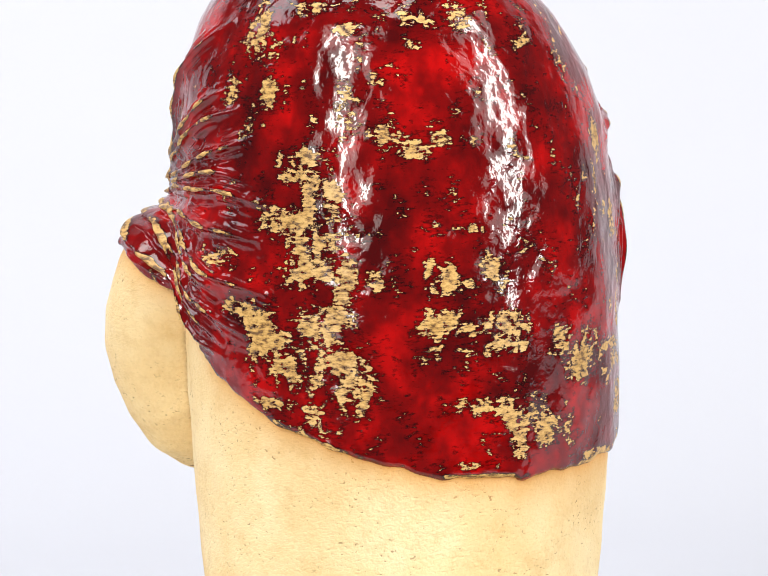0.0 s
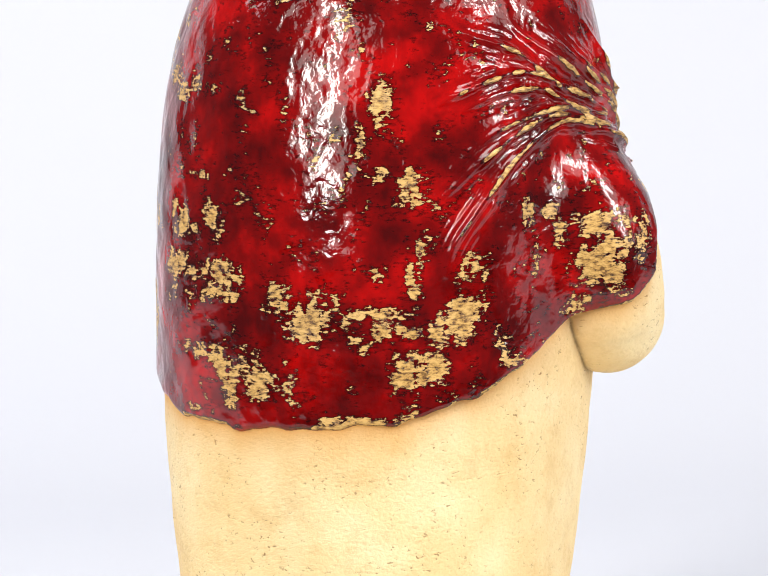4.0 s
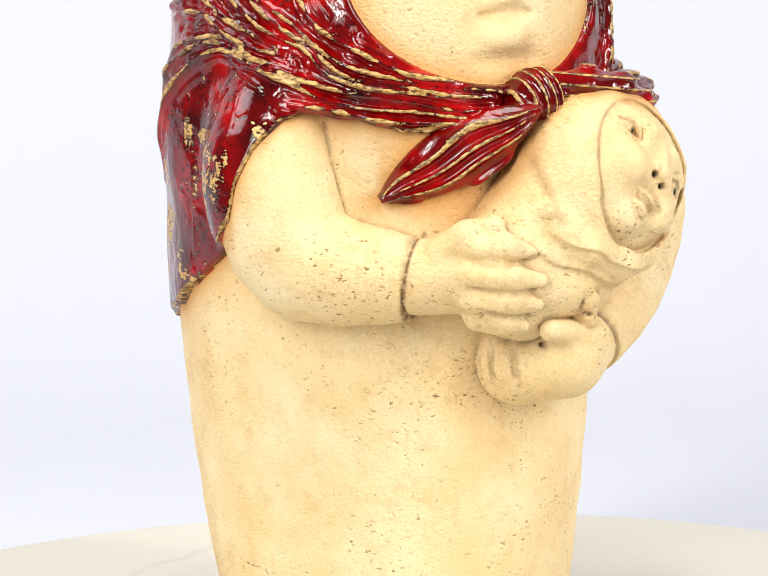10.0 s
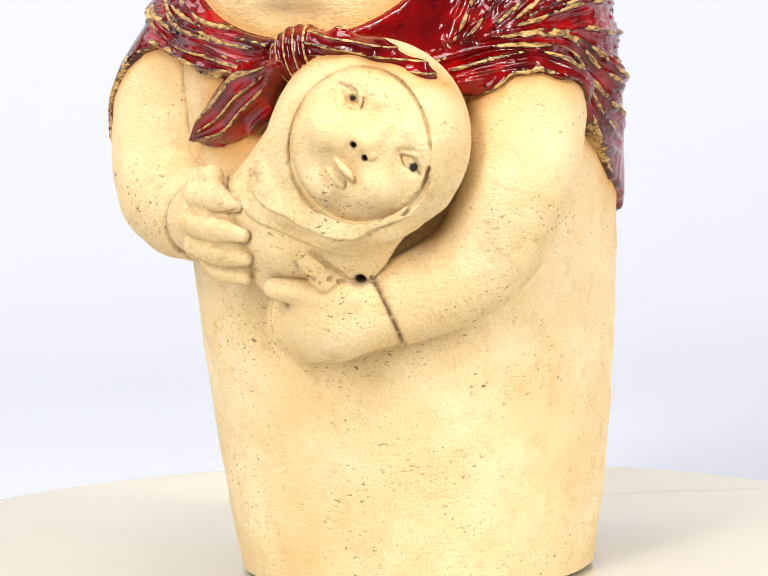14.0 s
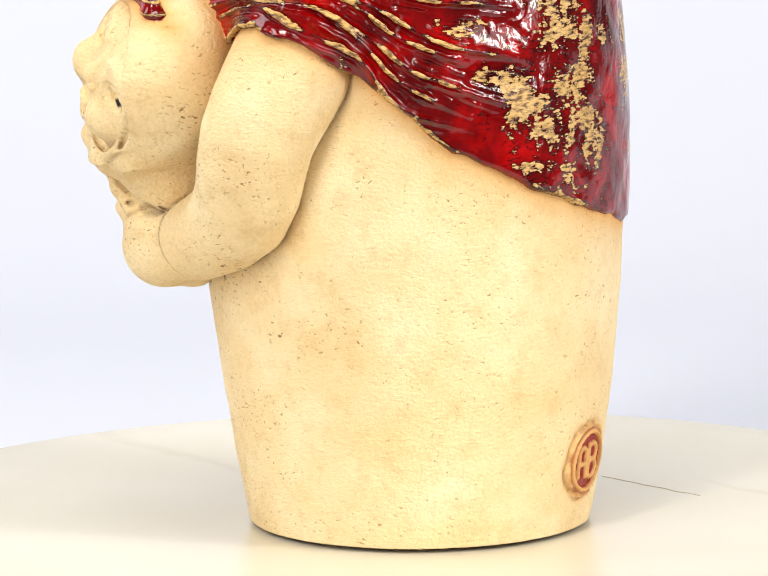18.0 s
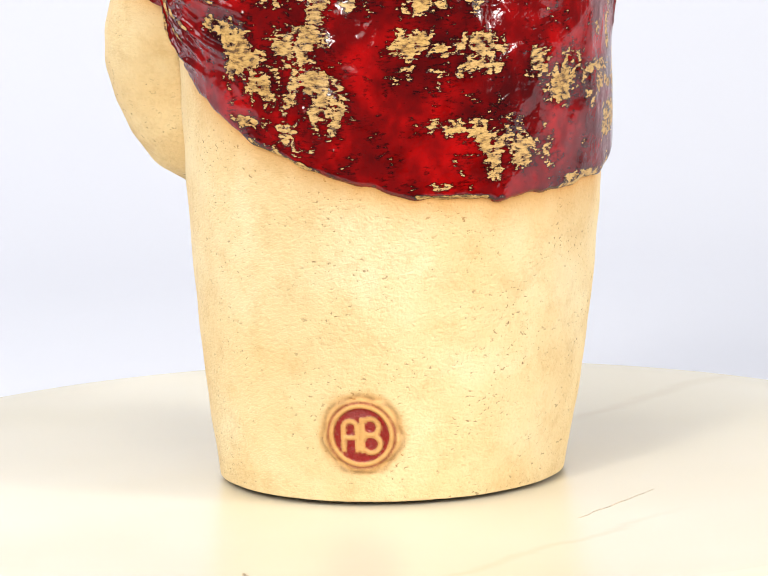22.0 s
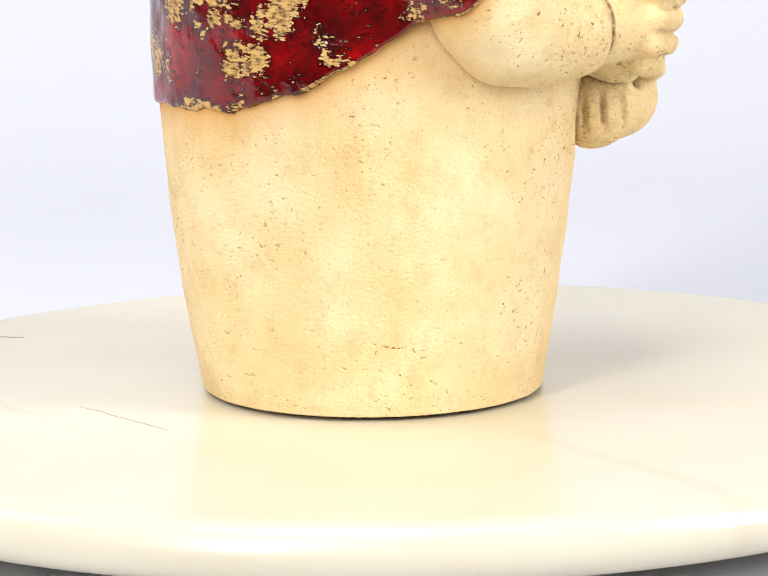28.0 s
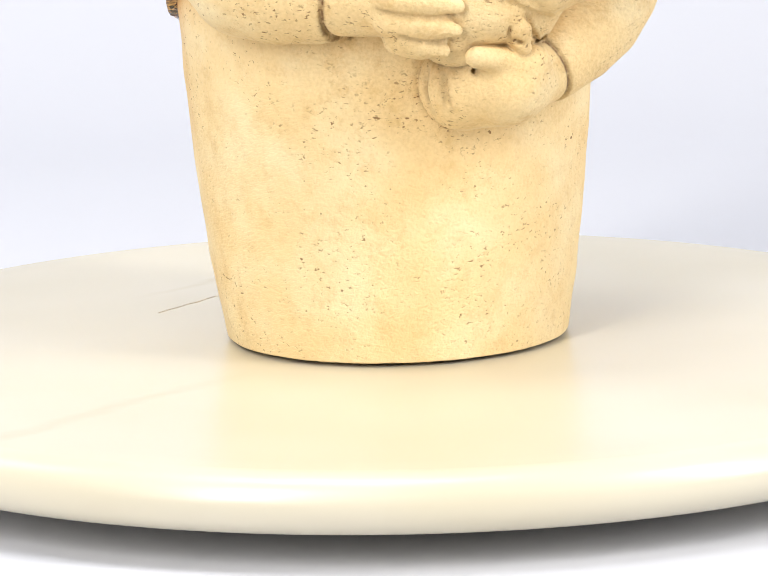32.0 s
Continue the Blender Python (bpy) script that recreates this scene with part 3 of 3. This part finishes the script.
# grooves, coloured dark for the shade above and below the thumb
CUTS_JOIN = [([(15, -81, 104.3), (5, -87, 105.6), (-7, -89, 104.6)], 0.9, 1.8, 0.5), ([(4, -86.5, 96.2), (-4, -86, 96.6), (-10, -83.5, 97.3), (-16, -77, 98.5)], 1.1, 2.4, 0.7)]
# bores; the first stands for a wedge of shade under the thumb
HOLES = [((-6, -92, 96.8), (-3, -75, 95.8), 0.8), ((21, -84, 103.5), (17, -64, 104.5), 1.7)]
STAMP_A, STAMP_Z = 146.5, 23.0


def stamp_plane(p):
    """Place on the maker's mark: across, up and out of its middle."""
    a = radians(STAMP_A)
    o = np.array(around(STAMP_A, 64.6, STAMP_Z), np.float32)
    q = p - o
    across = q[:, 0] * math.cos(a) + q[:, 1] * math.sin(a)
    out = q[:, 0] * math.sin(a) - q[:, 1] * math.cos(a)
    return across, q[:, 2], out - 0.13 * q[:, 2]


def marks(x, y):
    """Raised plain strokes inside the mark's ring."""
    x, y = x / 1.13, y / 1.13
    bars = [np.maximum(np.abs(x - 0.3) - 0.5, np.abs(y) - 4.8)]
    for cx, cy, r in ((2.5, 2.3, 2.3), (2.6, -2.4, 2.5)):
        bars.append(np.maximum(np.abs(np.hypot(x - cx, y - cy) - r) - 0.5, 1.2 - x))
    bars.append(np.maximum(np.abs(np.hypot(x + 3.0, y - 2.0) - 1.9) - 0.5, 1.6 - y))
    for cx in (-4.9, -1.1):
        bars.append(np.maximum(np.abs(x - cx) - 0.5, np.abs(y + 1.3) - 3.3))
    bars.append(np.maximum(np.abs(y + 0.7) - 0.45, np.abs(x + 3.0) - 2.0))
    return np.min(bars, axis=0)


def seal_relief(p):
    x, y, o = stamp_plane(p)
    ro = np.hypot(x, y)
    wob = 0.5 * np.sin(np.arctan2(y, x) * 5) + 0.3 * np.sin(np.arctan2(y, x) * 11)
    pad = -1.5 * (1 - step(10.8, 11.8, ro + wob)) + 1.1 * (1 - step(8.5, 8.9, ro))
    pad = pad - 1.0 * step(-0.35, 0.2, -marks(x, y)) * (ro < 8.5) - 0.7 * np.exp(-(((ro - 9.2) / 0.6) ** 2)) + 0.7 * np.exp(-(((ro - 10.3) / 0.4) ** 2)) + 0.5 * np.exp(-(((ro + wob - 12.2) / 0.8) ** 2))
    return (pad * np.exp(-((o / 6) ** 2))).astype(np.float32)


def parts_at(p):
    """Distances to the clay, the shawl and the knot, and the height of the folds."""
    al = polar(p)
    x, y, z = p.T
    # hand-built unevenness of the walls
    b = body(p) + 0.20 * np.sin(0.23 * x + 0.11 * z + 1) * np.sin(0.19 * y - 0.13 * z) + 0.10 * np.sin(0.41 * x - 0.2 * y) * np.sin(0.37 * z + 0.15 * y)
    # chin and lips
    face = smin(b, ball(p, (-5.5, -56, 188.6), (12, 12.3, 7.2)), 3)
    face = smin(face, ball(p, (-5, -56, 200.3), (9, 11.3, 3.6)), 1.5)
    face = smin(face, ball(p, (-5, -56, 207.0), (9.5, 11.5, 3.6)), 1.5)
    face = groove(face, p, [(-14, -62, 203.6), (-5, -67.5, 203.4), (6, -62, 203.6)], 1.3, 2.0)
    face = groove(face, p, [(-14, -62, 195.5), (-5, -66, 195.4), (6, -62, 195.5)], 2.2, 2.2)
    face = groove(face, p, [(-16, -62, 182.0), (-5.5, -66.5, 181.0), (6, -62, 182.0)], 3.4, 1.2)
    arm_r = within(p, (-98, -90, 90), (-14, 12, 192), lambda q: sleeve(q, [SHOULDER_R, MID_R, ELBOW_R, WRIST_R], [19.0, 19.6, 18.4, 12.9], 0.0), 10.0)
    arm_l = within(p, (0, -90, 68), (92, -4, 182), lambda q: sleeve(q, [SHOULDER_L, MID_L, ELBOW_L, WRIST_L], [18.8, 17.4, 15.4, 12.6], 0.0), 10.0)
    clay = smin(smin(face, arm_r, 1.8), arm_l, 2.6)
    core = smin(smin(b, arm_r, 9), arm_l, 9)
    hand_r = within(p, (-56, -100, 94), (-4, -44, 144), hand_right)
    hand_l = within(p, (-22, -98, 70), (44, -42, 112), hand_left)
    child = within(p, (-36, -112, 86), (62, -40, 182), bundle)
    clay = smin(smin(smin(clay, hand_r, 0.9), hand_l, 0.9), child, 0.8)
    # joints where the pieces meet: grooved here, and a mask for painted shade
    crease = np.zeros(len(p), np.float32)
    m = (np.abs(clay) < 3) & (p[:, 2] < 165)
    if m.any():
        two = np.sort(np.stack([d[m] for d in (b, arm_r, arm_l, hand_r, hand_l, child)]), axis=0)
        crease[m] = np.exp(-(((two[1] - two[0]) / 0.9) ** 2))
        clay[m] += 0.55 * crease[m]
    m = ((p > v3(-16, -98, 88)) & (p < v3(26, -70, 114))).all(1)
    if m.any():
        clay[m] = cut(clay[m], p[m], CUTS_JOIN)
    for a, b, r in HOLES:
        clay = smax(clay, -rod(p, a, b, r, r), 0.5)
    # maker's mark: a pressed pad with a raised ring
    m = (np.abs(al - STAMP_A) < 24) & (np.abs(p[:, 2] - STAMP_Z) < 22)
    if m.any():
        clay[m] += seal_relief(p[m])
    fold, bulk = folds(p, al)
    kn, ridge = np.full(len(p), 40, np.float32), np.zeros(len(p), np.float32)
    m = ((p > v3(-54, -96, 130)) & (p < v3(56, -40, 188))).all(1)
    if m.any():
        kn[m], ridge[m] = knot(p[m])
    return clay, shawl(p, al, core, fold, bulk), kn, fold, ridge, bulk, crease


def field(p):
    c, s, k = parts_at(p)[:3]
    return np.minimum(np.minimum(c, s), k)


def in_chunks(f, p, n=200000):
    return np.concatenate([f(p[i:i + n]) for i in range(0, len(p), n)]) if len(p) else np.zeros(0, np.float32)


def polygonise(f, lo, hi, h, band):
    """Surface nets on a grid of step h: coarse pass first, then only the band round the surface."""
    lo = np.array(lo, np.float32)
    n = np.ceil((np.array(hi) - lo) / h / 4).astype(int) * 4 + 1
    nc = (n - 1) // 4 + 1
    g = np.stack(np.meshgrid(*[np.arange(m) for m in nc], indexing="ij"), -1).reshape(-1, 3)
    dc = in_chunks(f, (lo + g * np.float32(4 * h)).astype(np.float32)).reshape(nc)
    vol = np.repeat(np.repeat(np.repeat(dc, 4, 0), 4, 1), 4, 2)[: n[0], : n[1], : n[2]].astype(np.float32)
    near = np.abs(dc) < band
    fine = np.repeat(np.repeat(np.repeat(near, 4, 0), 4, 1), 4, 2)
    fine = np.roll(fine, (-2, -2, -2), (0, 1, 2))
    fine = fine | np.roll(fine, 4, 0) | np.roll(fine, 4, 1) | np.roll(fine, 4, 2)
    fine = fine[: n[0], : n[1], : n[2]]
    idx = np.argwhere(fine).astype(np.float32)
    vol[fine] = in_chunks(f, lo + idx * np.float32(h))
    neg = vol < 0
    cells = np.zeros(np.array(n) - 1, np.int8)
    for i in (0, 1):
        for j in (0, 1):
            for k in (0, 1):
                cells += neg[i:n[0] - 1 + i, j:n[1] - 1 + j, k:n[2] - 1 + k]
    act = np.argwhere((cells > 0) & (cells < 8))
    ids = np.full(np.array(n) - 1, -1, np.int32)
    ids[tuple(act.T)] = np.arange(len(act))
    acc, cnt = np.zeros((len(act), 3), np.float32), np.zeros(len(act), np.float32)
    for ax in range(3):
        o1, o2 = [a for a in range(3) if a != ax]
        for s in (0, 1):
            for t in (0, 1):
                a = act.copy()
                a[:, o1] += s
                a[:, o2] += t
                b = a.copy()
                b[:, ax] += 1
                va, vb = vol[tuple(a.T)], vol[tuple(b.T)]
                hit = (va < 0) != (vb < 0)
                w = np.where(hit, va / np.where(hit, va - vb, 1), 0)
                pt = a.astype(np.float32)
                pt[:, ax] += w
                acc[hit] += pt[hit]
                cnt[hit] += 1
    verts = lo + (acc / cnt[:, None]) * np.float32(h)
    faces = []
    for ax in range(3):
        o1, o2 = (ax + 1) % 3, (ax + 2) % 3
        sl = [slice(0, m) for m in n]
        sa, sb = list(sl), list(sl)
        sa[ax], sb[ax] = slice(0, n[ax] - 1), slice(1, n[ax])
        na, nb = neg[tuple(sa)], neg[tuple(sb)]
        e = np.argwhere(na != nb)
        ok = (e[:, o1] > 0) & (e[:, o2] > 0) & (e[:, o1] < n[o1] - 1) & (e[:, o2] < n[o2] - 1)
        e = e[ok]
        out = na[tuple(e.T)]
        quad = []
        for s, t in ((1, 1), (0, 1), (0, 0), (1, 0)):
            c = e.copy()
            c[:, o1] -= s
            c[:, o2] -= t
            quad.append(ids[tuple(c.T)])
        quad = np.stack(quad, 1)
        quad[~out] = quad[~out][:, ::-1]
        faces.append(quad)
    faces = np.concatenate(faces)
    return verts, faces[(faces >= 0).all(1)]


# rubbed places in the glaze: degrees from the front, height, half width and half height in mm
RUBBED_BACK = [(107, 231, 5.9, 6.2), (115, 213, 2.6, 4.6), (100, 213, 3, 5.4), (125, 237, 5.1, 1.8), (137, 231, 4.5, 1.5), (161, 235, 7, 3.4), (171, 233, 3.3, 3.8),
               (156, 226, 2.8, 1.8), (194, 225, 3.8, 1.2), (146, 216, 2.3, 2.2), (149, 200, 5.4, 2.8), (156, 195, 4.3, 2.8), (163, 198, 3.5, 2.2),
               (170, 197, 2.3, 1.8), (126, 190, 7.8, 3.8), (133, 184, 5.1, 6.2), (125, 174, 7.7, 3.1), (129, 166, 7.3, 3.8), (131, 161, 6.4, 3.8),
               (123, 158, 4.2, 3.1), (152, 177, 2, 3.7), (143, 170, 5.1, 1.8), (168, 171, 4.1, 1.2), (163, 157, 1.8, 2.8)]
RUBBED_HEM = [(176, 158, 3.4, 2.8), (158, 160, 1.2, 2.3), (161, 144, 5.5, 3.4), (166, 141, 4.5, 2.2), (178, 143, 7.7, 2.8), (173, 135, 7.9, 2.2),
              (198, 135, 7.1, 3.4), (190, 132, 3.7, 1.2), (112, 146, 6.8, 3.8), (119, 139, 6, 3.8), (131, 131, 7.6, 3.8), (137, 125, 7.3, 3.8), (140, 120, 3.6, 3.8),
              (116, 137, 3.6, 6.2), (138, 152, 2.9, 2.8), (145, 154, 2.6, 3.8), (137, 145, 5.2, 3.1), (184, 113, 4.2, 5.4), (180, 109, 2.6, 5.4),
              (189, 108, 6.3, 3.1), (172, 118, 6.2, 2.8), (200, 126, 6.4, 3.4), (167, 100, 4.4, 1.2)]
RUBBED_SIDE = [(220, 192, 2.9, 7.7), (216, 181, 2.5, 3.8), (226, 168, 3.3, 4.3), (220, 173, 2.3, 1.8), (228, 152, 2.8, 3.1), (228, 142, 2.4, 4.9),
               (219, 143, 2.6, 2.2), (202, 136, 6.2, 2.8), (202, 130, 3.9, 3.8), (220, 131, 7.4, 1.5), (226, 125, 8.5, 1.8), (214, 122, 2.9, 2.2),
               (241, 131, 3.5, 3.8), (240, 124, 4, 3.8), (229, 114, 6.8, 3.8), (225, 111, 3.5, 2.3), (269, 152, 2.7, 3.8), (266, 159, 3.3, 2.2), (259, 159, 2.4, 4.3),
               (277, 154, 5, 3.4), (280, 147, 4.8, 4.6), (274, 145, 3.7, 3.4), (278, 138, 4.5, 3.4), (273, 130, 3.9, 2.5)]
RUBBED_LEFT = [(280, 134, 4.1, 2.2), (285, 153, 2.4, 3.8), (213, 98, 9.9, 1.2), (255, 114, 4.6, 1.2), (101, 161, 5.8, 3.8), (127, 161, 6.4, 4.6),
               (139, 158, 2.9, 6.2), (111, 147, 6.6, 2.8), (117, 139, 3, 3.8), (132, 140, 4.1, 4.6), (137, 131, 5.3, 4.6), (129, 127, 7.2, 3.8), (120, 130, 2.2, 3.8),
               (142, 124, 4.8, 3.1), (139, 118, 2.8, 2.3), (120, 119, 5.9, 1.5)]


def figurine():
    lo, hi, h = (-92, -114, -2), (92, 78, 292), 0.6
    v, f = polygonise(field, lo, hi, h, 7.5)
    for _ in range(1):  # settle the vertices on the surface
        d = in_chunks(field, v)
        e = np.float32(0.25)
        g = np.stack([in_chunks(field, v + e * ax) - d for ax in np.eye(3, dtype=np.float32)], 1) / e
        g /= np.maximum((g * g).sum(1, keepdims=True), 0.25)
        v = v - np.clip(d[:, None] * g, -0.5, 0.5)
    c, s, k, fold, rk, swell, crease = [np.concatenate(x) for x in zip(*[parts_at(v[i:i + 200000]) for i in range(0, len(v), 200000)])]
    al = polar(v)
    glaze = np.clip(c - np.minimum(s, k), -2, 2)
    bare = np.zeros(len(v), np.float32)
    for a, z, ha, hz in RUBBED_BACK + RUBBED_HEM + RUBBED_SIDE + RUBBED_LEFT:
        da = (al - a + 180) % 360 - 180
        q = (np.abs(da * 1.25) / (1.15 * ha)) ** 3 + (np.abs(v[:, 2] - z) / (1.15 * hz)) ** 3
        bare = np.maximum(bare, np.exp(-0.6 * q))
    ridge = np.where(k < s, 0.95 * rk ** 1.4, np.clip(fold * 1.15, 0, 1) ** 1.3)
    swell = np.where(k < s, 1.0, swell)
    hem = np.interp(al, HEM_A, HEM_Z)
    ridge = np.maximum(ridge, (0.62 + 0.25 * np.sin(np.radians(al) * 9)) * np.exp(-(((v[:, 2] - hem - 0.5) / 1.7) ** 2)) * (s < c) * (k > s))
    flash = np.exp(-np.maximum(np.minimum(s, k), 0) / 4.5)
    x, y, o = stamp_plane(v)
    ro = np.hypot(x, y)
    on = (np.abs(al - STAMP_A) < 25) & (ro < 16)
    seal = np.where(on, np.clip(step(8.8, 8.4, ro) * step(0.0, 0.35, marks(x, y)) + 0.7 * np.exp(-(((ro - 10.3) / 0.35) ** 2)), 0, 1), 0)
    stain_shade = np.where(on, np.clip(0.45 * np.exp(-(((ro + 0.5 * np.sin(7 * np.arctan2(y, x)) - 12.2) / 0.6) ** 2)) + 0.5 * np.exp(-(((ro - 10.5) / 0.5) ** 2)), 0, 1), 0)
    flash = np.maximum(flash, np.where(on, 0.85 * (1 - step(10, 15.5, ro)), 0))
    for pts, axis in (((ELBOW_R, WRIST_R), WRIST_R), ((ELBOW_L, WRIST_L), WRIST_L)):
        a, b = v3(*pts[0]), v3(*pts[1])
        ax = (b - a) / np.linalg.norm(b - a)
        t = (v - b) @ ax
        rr = np.sqrt((((v - b) - t[:, None] * ax) ** 2).sum(1))
        stain_shade = np.maximum(stain_shade, np.exp(-(((t - 0.3) / 0.7) ** 2)) * (rr < 15.5) * (c < s))
    # brown in cut lines: rubbed-in stain, with painted shade at the hands
    for pts, w, _, amount in CUTS_BUNDLE + CUTS_LEFT + CUTS_RIGHT + CUTS_JOIN:
        stain_shade = np.maximum(stain_shade, amount * np.exp(-((line(v, pts) / (w * 1.1)) ** 2)) * (c < np.minimum(s, k)))
    # shade painted in and round the bores
    for a, b, r in HOLES:
        stain_shade = np.maximum(stain_shade, 0.4 * np.exp(-(np.maximum(rod(v, a, b, r, r), 0) / 0.9) ** 2))
    # brown painted where parts meet, in place of contact shade
    stain_shade = np.maximum(stain_shade, 0.5 * crease ** 1.5 * (c < np.minimum(s, k)))
    stain_shade = np.maximum(stain_shade, step(1.4, 1.05, v[:, 2]))  # foot darkened in colour, for the shadow gap under the base
    q = ball(v, (0, -62, 118), (66, 48, 48))
    coarse = step(14, -10, q)
    pupil_nostril = np.zeros(len(v), np.float32)
    for sgn in (-1, 1):
        pupil_nostril = np.maximum(pupil_nostril, step(1.7, 1.2, np.sqrt(((v - v3(*skin(EYES[sgn][0] + 1.3, EYES[sgn][1], -1.0))) ** 2).sum(1))))
        # nostril hollows take the same near-black as the pupils
        pupil_nostril = np.maximum(pupil_nostril, step(1.25, 0.8, rod(v, skin(2.5 * sgn, -1.2, -3), skin(2.6 * sgn, -2.0, 1.6), 0, 0)))
    me = bpy.data.meshes.new("figurine")
    me.vertices.add(len(v))
    me.vertices.foreach_set("co", (v * 0.001).astype(np.float32).ravel())
    me.loops.add(len(f) * 4)
    me.loops.foreach_set("vertex_index", f.astype(np.int32).ravel())
    me.polygons.add(len(f))
    me.polygons.foreach_set("loop_start", np.arange(0, len(f) * 4, 4, dtype=np.int32))
    me.update(calc_edges=True)
    me.validate()
    me.shade_smooth()
    for name, val in (("swell", swell), ("glaze", glaze), ("bare", bare), ("ridge", ridge), ("flash", flash), ("stain_shade", stain_shade), ("pupil_nostril", pupil_nostril), ("seal", seal), ("coarse", coarse)):
        at = me.attributes.new(name, "FLOAT", "POINT")
        at.data.foreach_set("value", np.asarray(val, np.float32))
    me.materials.append(CLAY)
    ob = new("figurine", me)
    tagged(ob, "buff stoneware statuette in a red glazed shawl on the turntable", "statue")
    return ob


figure = figurine()


# ---- what moves ----
def motions():
    walk(table, [(t, pose(0, 0, 0, 0, 0, a)) for t, a in TURN])
    walk(figure, [(t, pose(0, 0, TOP, 0, 0, a)) for t, a in TURN])


motions()
